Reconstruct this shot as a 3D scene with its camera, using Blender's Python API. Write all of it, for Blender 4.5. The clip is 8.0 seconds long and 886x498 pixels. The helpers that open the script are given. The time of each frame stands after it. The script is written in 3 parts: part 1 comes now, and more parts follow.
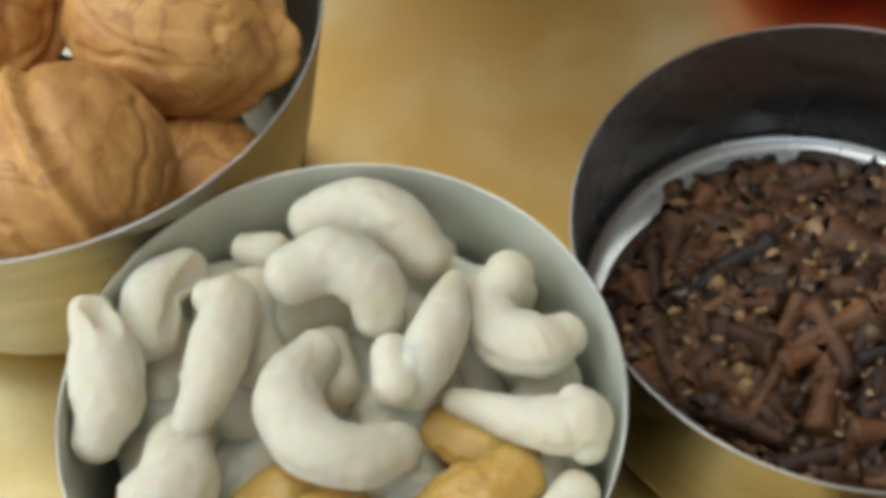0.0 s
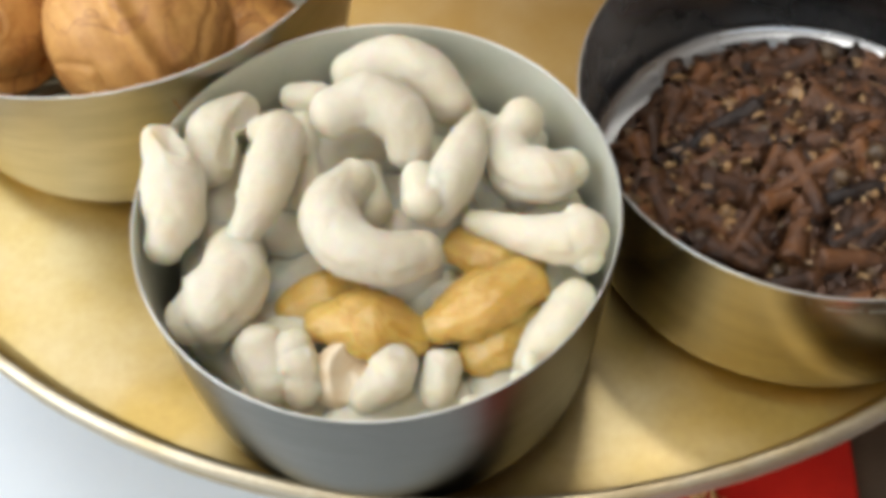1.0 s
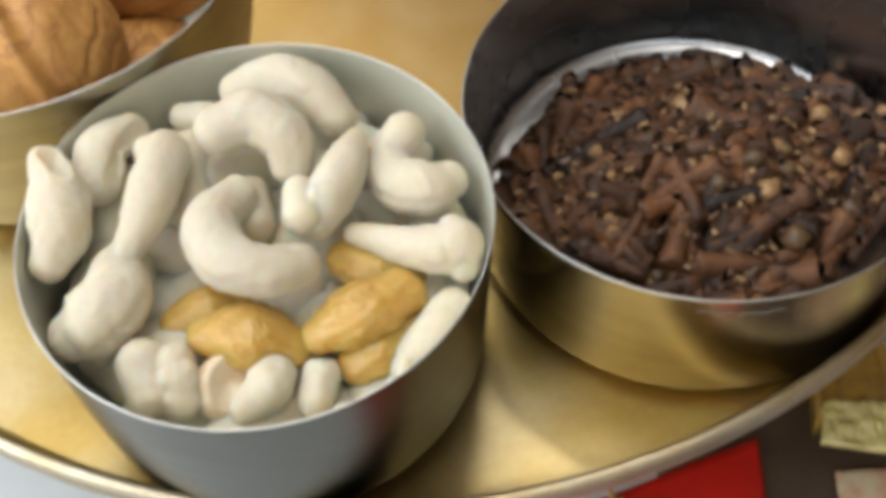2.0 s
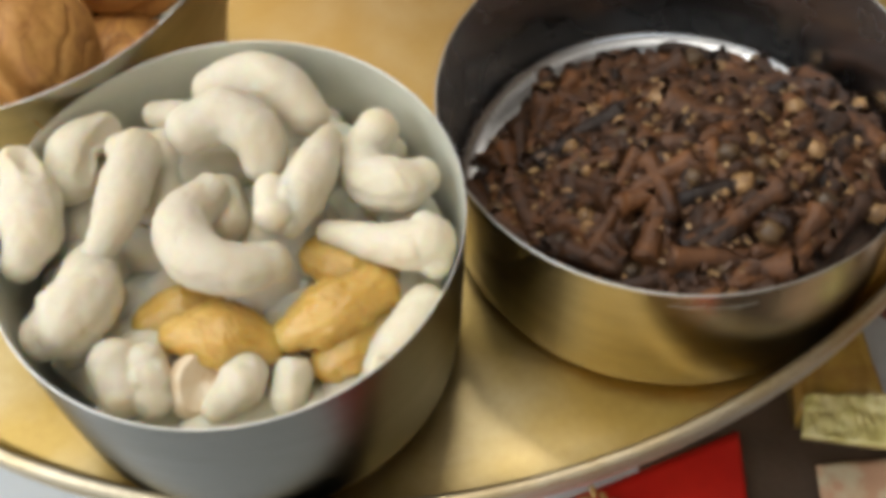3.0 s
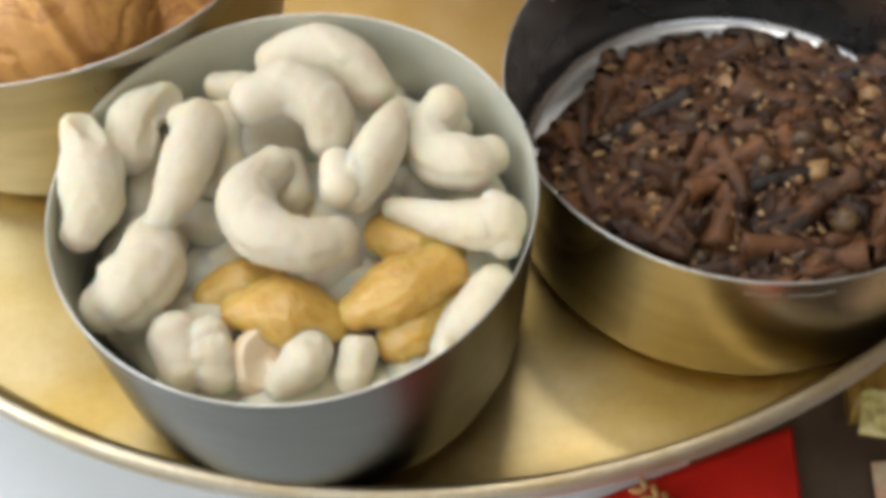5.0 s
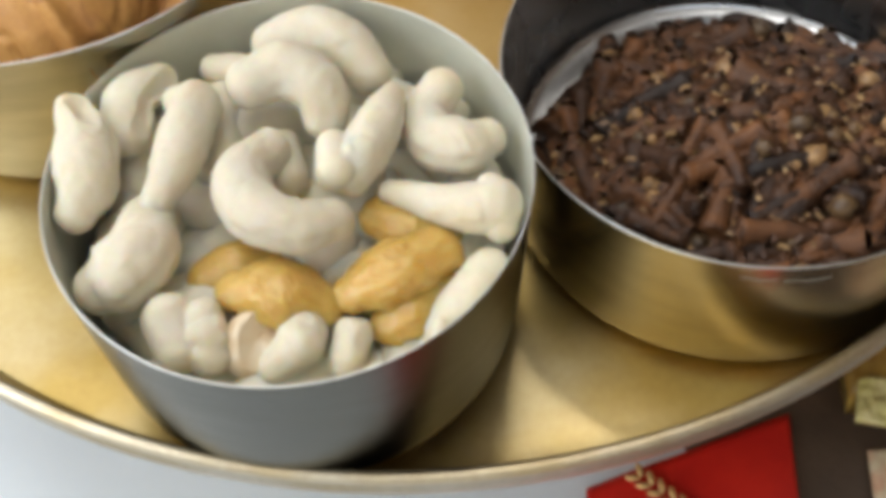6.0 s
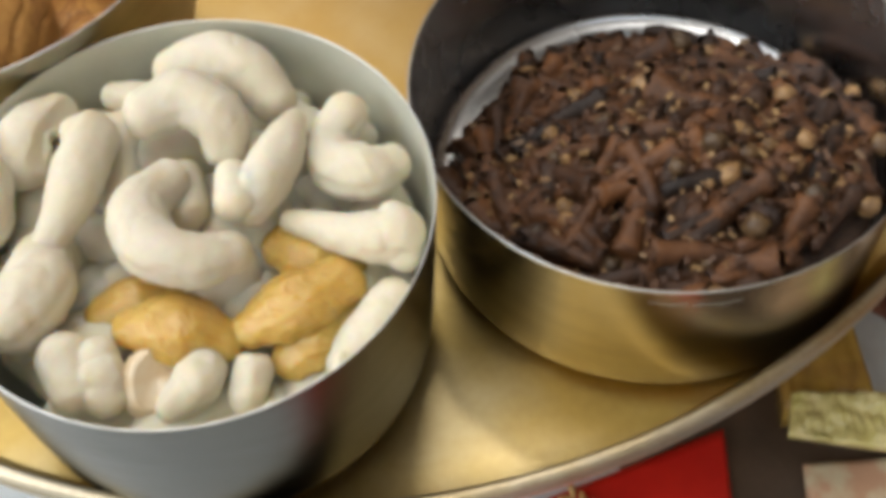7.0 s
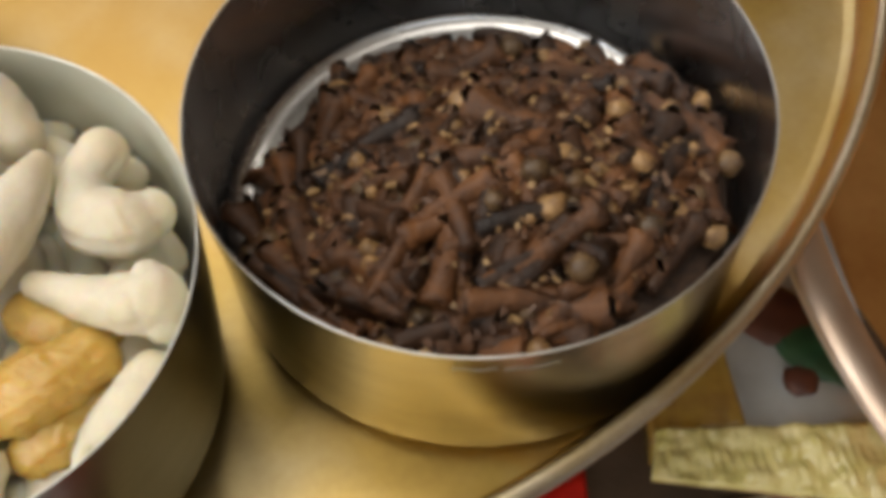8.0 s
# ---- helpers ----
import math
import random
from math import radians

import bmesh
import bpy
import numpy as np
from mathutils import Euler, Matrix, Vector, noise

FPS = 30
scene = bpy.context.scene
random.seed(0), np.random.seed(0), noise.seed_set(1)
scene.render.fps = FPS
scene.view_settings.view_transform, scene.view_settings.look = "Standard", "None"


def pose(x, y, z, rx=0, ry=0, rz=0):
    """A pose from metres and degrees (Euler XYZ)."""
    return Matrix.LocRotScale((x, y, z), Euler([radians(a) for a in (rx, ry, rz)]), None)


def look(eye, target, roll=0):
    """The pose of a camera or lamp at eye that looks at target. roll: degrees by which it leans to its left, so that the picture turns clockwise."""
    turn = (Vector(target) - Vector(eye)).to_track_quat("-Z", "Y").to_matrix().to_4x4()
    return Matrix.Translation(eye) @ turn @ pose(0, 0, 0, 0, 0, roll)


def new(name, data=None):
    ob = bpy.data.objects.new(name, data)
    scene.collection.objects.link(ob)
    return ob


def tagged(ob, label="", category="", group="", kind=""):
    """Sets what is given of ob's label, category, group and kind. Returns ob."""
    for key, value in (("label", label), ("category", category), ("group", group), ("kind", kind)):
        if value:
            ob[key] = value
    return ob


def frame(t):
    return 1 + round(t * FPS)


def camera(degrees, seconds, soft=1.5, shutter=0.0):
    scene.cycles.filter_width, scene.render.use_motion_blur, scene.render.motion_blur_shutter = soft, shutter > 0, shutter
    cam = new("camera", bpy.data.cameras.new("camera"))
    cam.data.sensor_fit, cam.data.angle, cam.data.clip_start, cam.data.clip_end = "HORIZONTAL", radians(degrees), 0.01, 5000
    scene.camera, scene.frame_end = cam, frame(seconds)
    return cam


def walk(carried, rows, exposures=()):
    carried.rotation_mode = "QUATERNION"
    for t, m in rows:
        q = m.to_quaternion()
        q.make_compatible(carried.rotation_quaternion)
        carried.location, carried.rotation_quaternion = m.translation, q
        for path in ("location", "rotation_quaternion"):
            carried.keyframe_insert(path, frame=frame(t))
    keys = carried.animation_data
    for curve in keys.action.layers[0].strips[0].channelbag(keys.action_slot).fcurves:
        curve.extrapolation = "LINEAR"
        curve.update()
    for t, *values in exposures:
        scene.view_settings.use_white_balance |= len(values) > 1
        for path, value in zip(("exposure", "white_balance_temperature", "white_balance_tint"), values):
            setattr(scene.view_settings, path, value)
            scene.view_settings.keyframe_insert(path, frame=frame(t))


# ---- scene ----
# ------------------------------------------------------------------ camera
cam = camera(38.69, 8.0, soft=5.6)
ROWS = [
    (0.0, 0.0130, -0.1004, 0.2314, -2.63, -55.22, -2.95),
    (0.5, 0.0105, -0.1273, 0.2341, -0.38, -56.63, -3.78),
    (1.0, 0.0118, -0.1436, 0.2414, -0.12, -55.47, -3.94),
    (1.5, 0.0163, -0.1478, 0.2458, -0.43, -55.04, -4.07),
    (2.0, 0.0337, -0.1504, 0.2427, -0.77, -54.29, -4.68),
    (2.2, 0.0397, -0.1483, 0.2441, -0.76, -54.58, -5.14),
    (3.3, 0.0383, -0.1505, 0.2407, -0.81, -54.46, -5.12),
    (3.5, 0.0373, -0.1505, 0.2399, -0.69, -54.27, -5.00),
    (4.0, 0.0289, -0.1483, 0.2395, 0.31, -54.42, -5.12),
    (4.5, 0.0268, -0.1482, 0.2382, 0.02, -54.55, -4.58),
    (6.0, 0.0277, -0.1495, 0.2348, -0.15, -55.09, -3.89),
    (6.5, 0.0289, -0.1487, 0.2352, -0.23, -55.10, -3.96),
    (7.0, 0.0442, -0.1423, 0.2333, -0.98, -55.35, -4.49),
    (7.5, 0.0603, -0.1298, 0.2251, -3.53, -56.00, -3.48),
    (8.0, 0.0740, -0.1133, 0.2123, -5.26, -57.13, -3.06),
]
walk(cam, [(t, pose(x, y, z, 90 + pitch, 0, yaw) @ pose(0, 0, 0, 0, 0, roll)) for t, x, y, z, yaw, pitch, roll in ROWS],
     exposures=[(0.0, 0.09, 6150, 4.0), (0.5, 0.30, 6350, 8.0), (1.0, 0.42, 6500, 10.0), (2.0, 0.38, 6600, 10.0), (4.0, 0.28, 6900, 10.0), (4.5, 0.33, 6700, 10.0), (6.5, 0.36, 6550, 10.0), (7.3, 0.34, 6900, 11.0), (8.0, 0.22, 7300, 12.0)])

# ------------------------------------------------------------------ light
TABLE_Z = -0.064
world = bpy.data.worlds.new("sky")
scene.world = world
world.use_nodes = True
sky = world.node_tree.nodes.new("ShaderNodeTexSky")
sky.sky_type, sky.sun_disc, sky.sun_elevation, sky.sun_rotation = "NISHITA", False, radians(48), radians(20)
world.node_tree.links.new(sky.outputs[0], world.node_tree.nodes["Background"].inputs[0])
world.node_tree.nodes["Background"].inputs[1].default_value = 0.12


def window_light(name, m, width, height, watts, colour):
    lamp = bpy.data.lights.new(name, "AREA")
    lamp.shape, lamp.size, lamp.size_y, lamp.energy, lamp.color = "RECTANGLE", width, height, watts, colour
    ob = new(name, lamp)
    ob.matrix_world = m
    return tagged(ob, "daylight in the window opening", "window light", kind="structure")


window_light("window_light_north", look((-0.73, 1.22, 1.45), (-0.73, 0.0, 1.45)), 1.4, 1.1, 10.0, (0.95, 0.975, 1.0))
window_light("window_light_west", look((-1.67, -0.3, 1.35), (0, -0.3, 1.35)), 2.0, 1.8, 36, (0.92, 0.96, 1.0))
window_light("window_light_south", look((0.30, -1.57, 1.80), (0.30, 0.0, 1.80)), 1.3, 0.9, 4.0, (0.84, 0.93, 1.0))
CEILING_Z = 2.75
tube_light = window_light("tube_lamp_light", look((0.36, 1.165, 2.52), (0.36, 0.0, 0.6)), 0.30, 0.05, 3.0, (1.0, 0.97, 0.90))
tagged(tube_light, "light of the tube lamp on the wall", "lamp light")
panel_light = window_light("ceiling_panel_light", look((-0.35, 0.30, CEILING_Z - 0.035), (-0.35, 0.30, 0)), 1.4, 1.3, 18, (1.0, 0.99, 0.97))
tagged(panel_light, "light of the white ceiling panel", "ceiling light")


# ------------------------------------------------------------------ materials
def material(name, colour, rough=0.5, metal=0.0, grain=0.0, grain_scale=400.0, second=None, blotch_scale=40.0, sharp=(0.35, 0.65),
             bump=0.0, bump_scale=600.0, spread=0.0, coat=0.0, sss=0.0, sss_size=0.002, stretch=(1, 1, 1), rough_var=0.0, aniso=0.0, specular=0.5, veins=None, vein_scale=60.0):
    """Principled material: base colour mixed with a second colour in blotches, fine grain, bump and a spread from object to object."""
    mat = bpy.data.materials.new(name)
    mat.use_nodes = True
    nodes, links = mat.node_tree.nodes, mat.node_tree.links
    bsdf = nodes["Principled BSDF"]
    coords = nodes.new("ShaderNodeTexCoord")
    mapping = nodes.new("ShaderNodeMapping")
    mapping.inputs["Scale"].default_value = stretch
    links.new(coords.outputs["Object"], mapping.inputs[0])
    out = None

    def tex(scale, detail=4.0):
        n = nodes.new("ShaderNodeTexNoise")
        n.inputs["Scale"].default_value, n.inputs["Detail"].default_value = scale, detail
        links.new(mapping.outputs[0], n.inputs["Vector"])
        return n

    def mix(kind, fac, a, b):
        n = nodes.new("ShaderNodeMix")
        n.data_type, n.blend_type = "RGBA", kind
        for socket, value in ((n.inputs[0], fac), (n.inputs[6], a), (n.inputs[7], b)):
            if hasattr(value, "is_output"):
                links.new(value, socket)
            else:
                socket.default_value = value
        return n.outputs[2]

    out = (*colour, 1)
    blot = tex(blotch_scale, 5.0)
    if second:
        ramp = nodes.new("ShaderNodeValToRGB")
        ramp.color_ramp.elements[0].position, ramp.color_ramp.elements[1].position = sharp
        links.new(blot.outputs[0], ramp.inputs[0])
        out = mix("MIX", ramp.outputs[0], out, (*second, 1))
    if veins:
        line = tex(vein_scale, 3.0)
        line.inputs["Distortion"].default_value = 0.6
        ramp = nodes.new("ShaderNodeValToRGB")
        e = ramp.color_ramp.elements
        e[0].position, e[1].position = 0.475, 0.525
        e[0].color, e[1].color = (0, 0, 0, 1), (0, 0, 0, 1)
        e.new(0.5).color = (1, 1, 1, 1)
        links.new(line.outputs[0], ramp.inputs[0])
        out = mix("MIX", ramp.outputs[0], out, (*veins, 1))
    if grain:
        fine = tex(grain_scale)
        out = mix("OVERLAY", grain, out, fine.outputs[0])
    if spread:
        info = nodes.new("ShaderNodeObjectInfo")
        hsv = nodes.new("ShaderNodeHueSaturation")
        rng = nodes.new("ShaderNodeMapRange")
        rng.inputs["To Min"].default_value, rng.inputs["To Max"].default_value = 1 - spread, 1 + spread
        links.new(info.outputs["Random"], rng.inputs["Value"])
        links.new(rng.outputs[0], hsv.inputs["Value"])
        if hasattr(out, "is_output"):
            links.new(out, hsv.inputs["Color"])
        else:
            hsv.inputs["Color"].default_value = out
        out = hsv.outputs[0]
    if hasattr(out, "is_output"):
        links.new(out, bsdf.inputs["Base Color"])
    else:
        bsdf.inputs["Base Color"].default_value = out
    bsdf.inputs["Roughness"].default_value, bsdf.inputs["Metallic"].default_value = rough, metal
    bsdf.inputs["Specular IOR Level"].default_value = specular
    if rough_var:
        rng = nodes.new("ShaderNodeMapRange")
        rng.inputs["To Min"].default_value, rng.inputs["To Max"].default_value = rough - rough_var, rough + rough_var
        links.new(blot.outputs[0], rng.inputs["Value"])
        links.new(rng.outputs[0], bsdf.inputs["Roughness"])
    if bump:
        b = nodes.new("ShaderNodeBump")
        b.inputs["Strength"].default_value, b.inputs["Distance"].default_value = bump, 0.0006
        links.new(tex(bump_scale, 6.0).outputs[0], b.inputs["Height"])
        links.new(b.outputs[0], bsdf.inputs["Normal"])
    bsdf.inputs["Coat Weight"].default_value = coat
    if sss:
        bsdf.inputs["Subsurface Weight"].default_value = sss
        bsdf.inputs["Subsurface Scale"].default_value = sss_size
        bsdf.inputs["Subsurface Radius"].default_value = (1.0, 0.6, 0.3)
    if aniso:
        bsdf.inputs["Anisotropic"].default_value = aniso
    return mat


BRASS = material("brass", (0.59, 0.415, 0.135), 0.36, 1.0, grain=0.15, grain_scale=500, second=(0.68, 0.56, 0.32), blotch_scale=26, sharp=(0.42, 0.70), bump=0.10, bump_scale=700, rough_var=0.08)


def tarnish(mat, colour, r0, r1):
    """Darker patina in the middle of a round tray, with an uneven edge."""
    nodes, links = mat.node_tree.nodes, mat.node_tree.links
    base = nodes["Principled BSDF"].inputs["Base Color"]
    old = base.links[0].from_socket
    coords, length, rough = nodes.new("ShaderNodeTexCoord"), nodes.new("ShaderNodeVectorMath"), nodes.new("ShaderNodeTexNoise")
    length.operation = "LENGTH"
    rough.inputs["Scale"].default_value, rough.inputs["Detail"].default_value = 28.0, 6.0
    links.new(coords.outputs["Object"], length.inputs[0])
    links.new(coords.outputs["Object"], rough.inputs["Vector"])
    wob = nodes.new("ShaderNodeMath")
    wob.operation = "MULTIPLY_ADD"
    wob.inputs[1].default_value = 0.11
    links.new(rough.outputs[0], wob.inputs[0])
    links.new(length.outputs["Value"], wob.inputs[2])
    rng = nodes.new("ShaderNodeMapRange")
    rng.inputs["From Min"].default_value, rng.inputs["From Max"].default_value = r0 + 0.055, r1 + 0.055
    rng.inputs["To Min"].default_value, rng.inputs["To Max"].default_value = 0.85, 0.0
    links.new(wob.outputs[0], rng.inputs["Value"])
    mix = nodes.new("ShaderNodeMix")
    mix.data_type = "RGBA"
    mix.inputs[7].default_value = (*colour, 1)
    links.new(rng.outputs[0], mix.inputs[0])
    links.new(old, mix.inputs[6])
    links.new(mix.outputs[2], base)


tarnish(BRASS, (0.38, 0.215, 0.06), 0.02, 0.12)
BRASS_RIM = material("worn pale brass rim", (0.64, 0.57, 0.43), 0.40, 1.0, grain=0.25, grain_scale=700, second=(0.54, 0.43, 0.25), blotch_scale=60, bump=0.10)
BRASS_PALE = material("dull greyish brass", (0.50, 0.46, 0.38), 0.55, 0.8, grain=0.2, grain_scale=700, second=(0.44, 0.37, 0.25), blotch_scale=50, bump=0.1)
SATIN = material("dull satin steel inside", (0.70, 0.70, 0.60), 0.55, 0.40, grain=0.12, grain_scale=1200, second=(0.62, 0.63, 0.53), blotch_scale=60, bump=0.05, bump_scale=900, rough_var=0.05)
SATIN_DARK = material("dark satin steel inside", (0.56, 0.57, 0.58), 0.27, 1.0, grain=0.12, grain_scale=1200, second=(0.50, 0.50, 0.50), blotch_scale=60, bump=0.05, bump_scale=900, rough_var=0.06, aniso=0.6)
# dull steel; its very dark base colour holds the outer wall's shade
STEEL_SHADED = material("dull stainless steel darkened for shade", (0.12, 0.117, 0.097), 0.30, 1.0, grain=0.12, grain_scale=1200, second=(0.115, 0.112, 0.09), blotch_scale=60, bump=0.05, bump_scale=900, stretch=(1, 1, 5), rough_var=0.06)
STEEL = material("brushed stainless steel", (0.56, 0.53, 0.44), 0.33, 1.0, grain=0.12, grain_scale=1200, second=(0.48, 0.46, 0.37), blotch_scale=60, bump=0.05, bump_scale=900, stretch=(1, 1, 5), rough_var=0.06)
STEEL_DARK = material("polished dark stainless steel", (0.43, 0.385, 0.28), 0.20, 1.0, grain=0.12, grain_scale=1200, second=(0.38, 0.335, 0.24), blotch_scale=50, bump=0.04, bump_scale=900, stretch=(1, 1, 5), rough_var=0.05)
STEEL_RIM = material("worn steel rim", (0.66, 0.66, 0.62), 0.28, 1.0, grain=0.15, grain_scale=1500, bump=0.05)
CASHEW = material("cashew kernel", (0.655, 0.605, 0.48), 0.66, grain=0.10, grain_scale=500, second=(0.64, 0.565, 0.395), blotch_scale=90, sharp=(0.45, 0.8), bump=0.35, bump_scale=650, spread=0.05, sss=0.7, sss_size=0.006)
CASHEW_INSIDE = material("inner face of a split cashew", (0.72, 0.55, 0.34), 0.6, grain=0.15, grain_scale=500, second=(0.80, 0.70, 0.54), blotch_scale=160, bump=0.4, bump_scale=500)
RAISIN = material("golden raisin", (0.70, 0.455, 0.13), 0.26, grain=0.12, grain_scale=700, second=(0.60, 0.37, 0.085), blotch_scale=120, bump=0.40, bump_scale=450, spread=0.08, sss=0.9, sss_size=0.006)
RAISIN.node_tree.nodes["Principled BSDF"].inputs["Transmission Weight"].default_value = 0.15
CLOVE = material("dried clove", (0.034, 0.0145, 0.0068), 0.48, grain=0.4, grain_scale=1500, second=(0.105, 0.042, 0.0145), blotch_scale=260, bump=0.8, bump_scale=1300, spread=0.8, specular=0.35)
CLOVE_BUD = material("clove bud", (0.10, 0.048, 0.018), 0.42, grain=0.25, grain_scale=1500, second=(0.28, 0.165, 0.068), blotch_scale=450, bump=0.5, bump_scale=1500, spread=0.75)
CRUMBS = material("clove crumbs", (0.032, 0.017, 0.010), 0.7, grain=0.4, grain_scale=1800, second=(0.07, 0.034, 0.016), blotch_scale=500, bump=0.9, bump_scale=900)
WALNUT = material("walnut shell", (0.68, 0.355, 0.105), 0.5, veins=(0.45, 0.20, 0.06), vein_scale=60, grain=0.25, grain_scale=900, second=(0.46, 0.20, 0.05), blotch_scale=90, sharp=(0.38, 0.72), bump=0.4, bump_scale=350, spread=0.08)
TABLETOP = material("white laminate", (0.74, 0.80, 0.85), 0.35, grain=0.05, second=(0.70, 0.76, 0.82), blotch_scale=9, bump=0.05)
RED_CLOTH = material("red satin cloth", (0.62, 0.018, 0.010), 0.42, grain=0.15, grain_scale=1200, second=(0.50, 0.010, 0.007), blotch_scale=70, bump=0.3, bump_scale=1400)
CRIMSON = material("crimson satin", (0.72, 0.016, 0.035), 0.40, grain=0.15, grain_scale=1200, second=(0.58, 0.010, 0.024), blotch_scale=70, bump=0.3, bump_scale=1400)
GOLD_THREAD = material("gold thread", (0.75, 0.50, 0.22), 0.4, 0.6, grain=0.3, bump=0.5)
BROWN_PAPER = material("brown paper", (0.085, 0.055, 0.036), 0.6, grain=0.2, second=(0.055, 0.034, 0.022), blotch_scale=50, bump=0.3)
PINK_PAPER = material("pink and cream paper", (0.50, 0.30, 0.19), 0.5, second=(0.58, 0.50, 0.34), blotch_scale=120, sharp=(0.45, 0.6), bump=0.2)
FILM_YELLOW = material("yellow plastic film", (0.56, 0.50, 0.17), 0.18, grain=0.2, second=(0.68, 0.60, 0.28), blotch_scale=140, bump=0.7, bump_scale=330, coat=0.6)
FILM_GOLD = material("gold printed film", (0.50, 0.33, 0.07), 0.25, second=(0.34, 0.20, 0.05), blotch_scale=120, bump=0.5, bump_scale=300, coat=0.5)
FILM_GREY = material("cloudy grey film", (0.36, 0.37, 0.36), 0.25, second=(0.44, 0.47, 0.49), blotch_scale=60, bump=0.3, bump_scale=200, coat=0.5)
GREEN = material("dark green print", (0.03, 0.11, 0.05), 0.35, second=(0.02, 0.07, 0.035), blotch_scale=200, bump=0.4)
MAROON = material("maroon print", (0.13, 0.045, 0.028), 0.4, second=(0.09, 0.03, 0.02), blotch_scale=200, bump=0.4)
COPPER = material("copper plate", (0.84, 0.47, 0.18), 0.32, 1.0, grain=0.15, second=(0.62, 0.30, 0.10), blotch_scale=20, bump=0.08)
# rim is coloured pinkish white to stand for the sky mirrored in copper
COPPER_RIM = material("copper rim paled for sky reflection", (0.86, 0.76, 0.68), 0.42, 1.0, grain=0.15, second=(0.66, 0.52, 0.42), blotch_scale=50, bump=0.08)
WALL = material("plaster", (0.80, 0.77, 0.71), 0.8, grain=0.05, grain_scale=30, second=(0.75, 0.72, 0.66), blotch_scale=2, bump=0.3, bump_scale=60)
WALL_BROWN = material("brown painted plaster", (0.15, 0.10, 0.06), 0.7, grain=0.05, grain_scale=30, second=(0.12, 0.08, 0.05), blotch_scale=2, bump=0.3, bump_scale=60)
FLOOR = material("brown floor", (0.20, 0.13, 0.09), 0.5, grain=0.1, grain_scale=30, second=(0.15, 0.10, 0.07), blotch_scale=3)
WOOD = material("brown wood", (0.22, 0.13, 0.07), 0.45, grain=0.3, grain_scale=60, stretch=(1, 1, 0.1), bump=0.2, bump_scale=80)


# ------------------------------------------------------------------ mesh helpers
def mesh_of(name, bm, mat, smooth=True):
    bmesh.ops.recalc_face_normals(bm, faces=bm.faces)
    me = bpy.data.meshes.new(name)
    bm.to_mesh(me)
    bm.free()
    me.materials.append(mat)
    if smooth:
        me.shade_smooth()
    return me


def part(name, bm, mat, parent=None, label="", smooth=True):
    ob = new(name, mesh_of(name, bm, mat, smooth))
    if parent:
        ob.parent = parent
    return tagged(ob, label)


def empty(name, m, label, category, group=""):
    ob = new(name)
    ob.empty_display_size = 0.01
    ob.matrix_world = m
    return tagged(ob, label, category, group)


def lathe(profile, steps=96, wobble=0.0):
    """Turns an open or closed outline of (radius, height) round the z axis."""
    bm = bmesh.new()
    rings = []
    for r, z in profile:
        if r < 1e-6:
            rings.append([bm.verts.new((0, 0, z))])
        else:
            rings.append([bm.verts.new((r * math.cos(a) * (1 + wobble * math.cos(2 * a + 0.7)), r * math.sin(a) * (1 + wobble * math.cos(2 * a + 0.7)), z))
                          for a in (2 * math.pi * k / steps for k in range(steps))])
    for a, b in zip(rings, rings[1:]):
        for k in range(steps):
            j = (k + 1) % steps
            if len(a) == 1 and len(b) > 1:
                bm.faces.new((a[0], b[k], b[j]))
            elif len(b) == 1 and len(a) > 1:
                bm.faces.new((a[k], b[0], a[j]))
            elif len(a) > 1:
                bm.faces.new((a[k], b[k], b[j], a[j]))
    return bm


def fillet(r0, z0, r1, z1, n=8):
    """A quarter round from a floor that ends at (r0, z0) to a wall that starts at (r1, z1)."""
    return [(r0 + (r1 - r0) * math.sin(a), z1 - (z1 - z0) * math.cos(a)) for a in (math.pi / 2 * k / n for k in range(n + 1))]


def box(x0, y0, z0, x1, y1, z1, bevel=0.0):
    bm = bmesh.new()
    bmesh.ops.create_cube(bm, size=1.0, matrix=Matrix.LocRotScale(((x0 + x1) / 2, (y0 + y1) / 2, (z0 + z1) / 2), None, (x1 - x0, y1 - y0, z1 - z0)))
    if bevel:
        bmesh.ops.bevel(bm, geom=bm.edges[:], offset=bevel, segments=3, affect="EDGES")
    return bm


def sheet(corners, thick, nx=24, ny=24, relief=None):
    """A slab over four ground corners (x, y, z), with relief(u, v) added to its top."""
    bm = bmesh.new()
    p = [Vector(c) for c in corners]
    top, low = [], []
    for i in range(nx + 1):
        for j in range(ny + 1):
            u, v = i / nx, j / ny
            q = p[0].lerp(p[1], u).lerp(p[3].lerp(p[2], u), v)
            top.append(bm.verts.new(q + Vector((0, 0, relief(u, v) if relief else 0))))
            low.append(bm.verts.new(q - Vector((0, 0, thick))))
    at = lambda i, j: i * (ny + 1) + j
    for i in range(nx):
        for j in range(ny):
            k = (at(i, j), at(i + 1, j), at(i + 1, j + 1), at(i, j + 1))
            bm.faces.new([top[a] for a in k])
            bm.faces.new([low[a] for a in reversed(k)])
    rim = [at(i, 0) for i in range(nx)] + [at(nx, j) for j in range(ny)] + [at(i, ny) for i in range(nx, 0, -1)] + [at(0, j) for j in range(ny, 0, -1)]
    for a, b in zip(rim, rim[1:] + rim[:1]):
        bm.faces.new((top[a], low[a], low[b], top[b]))
    return bm


# ------------------------------------------------------------------ room and table
ROOM = (-1.7, -1.6, 1.7, 1.25, -0.80, CEILING_Z)
x0, y0, x1, y1, z0, z1 = ROOM


def setting(name, bm, mat, label):
    return tagged(part(name, bm, mat, smooth=False), label, name.split("_")[0], kind="structure")


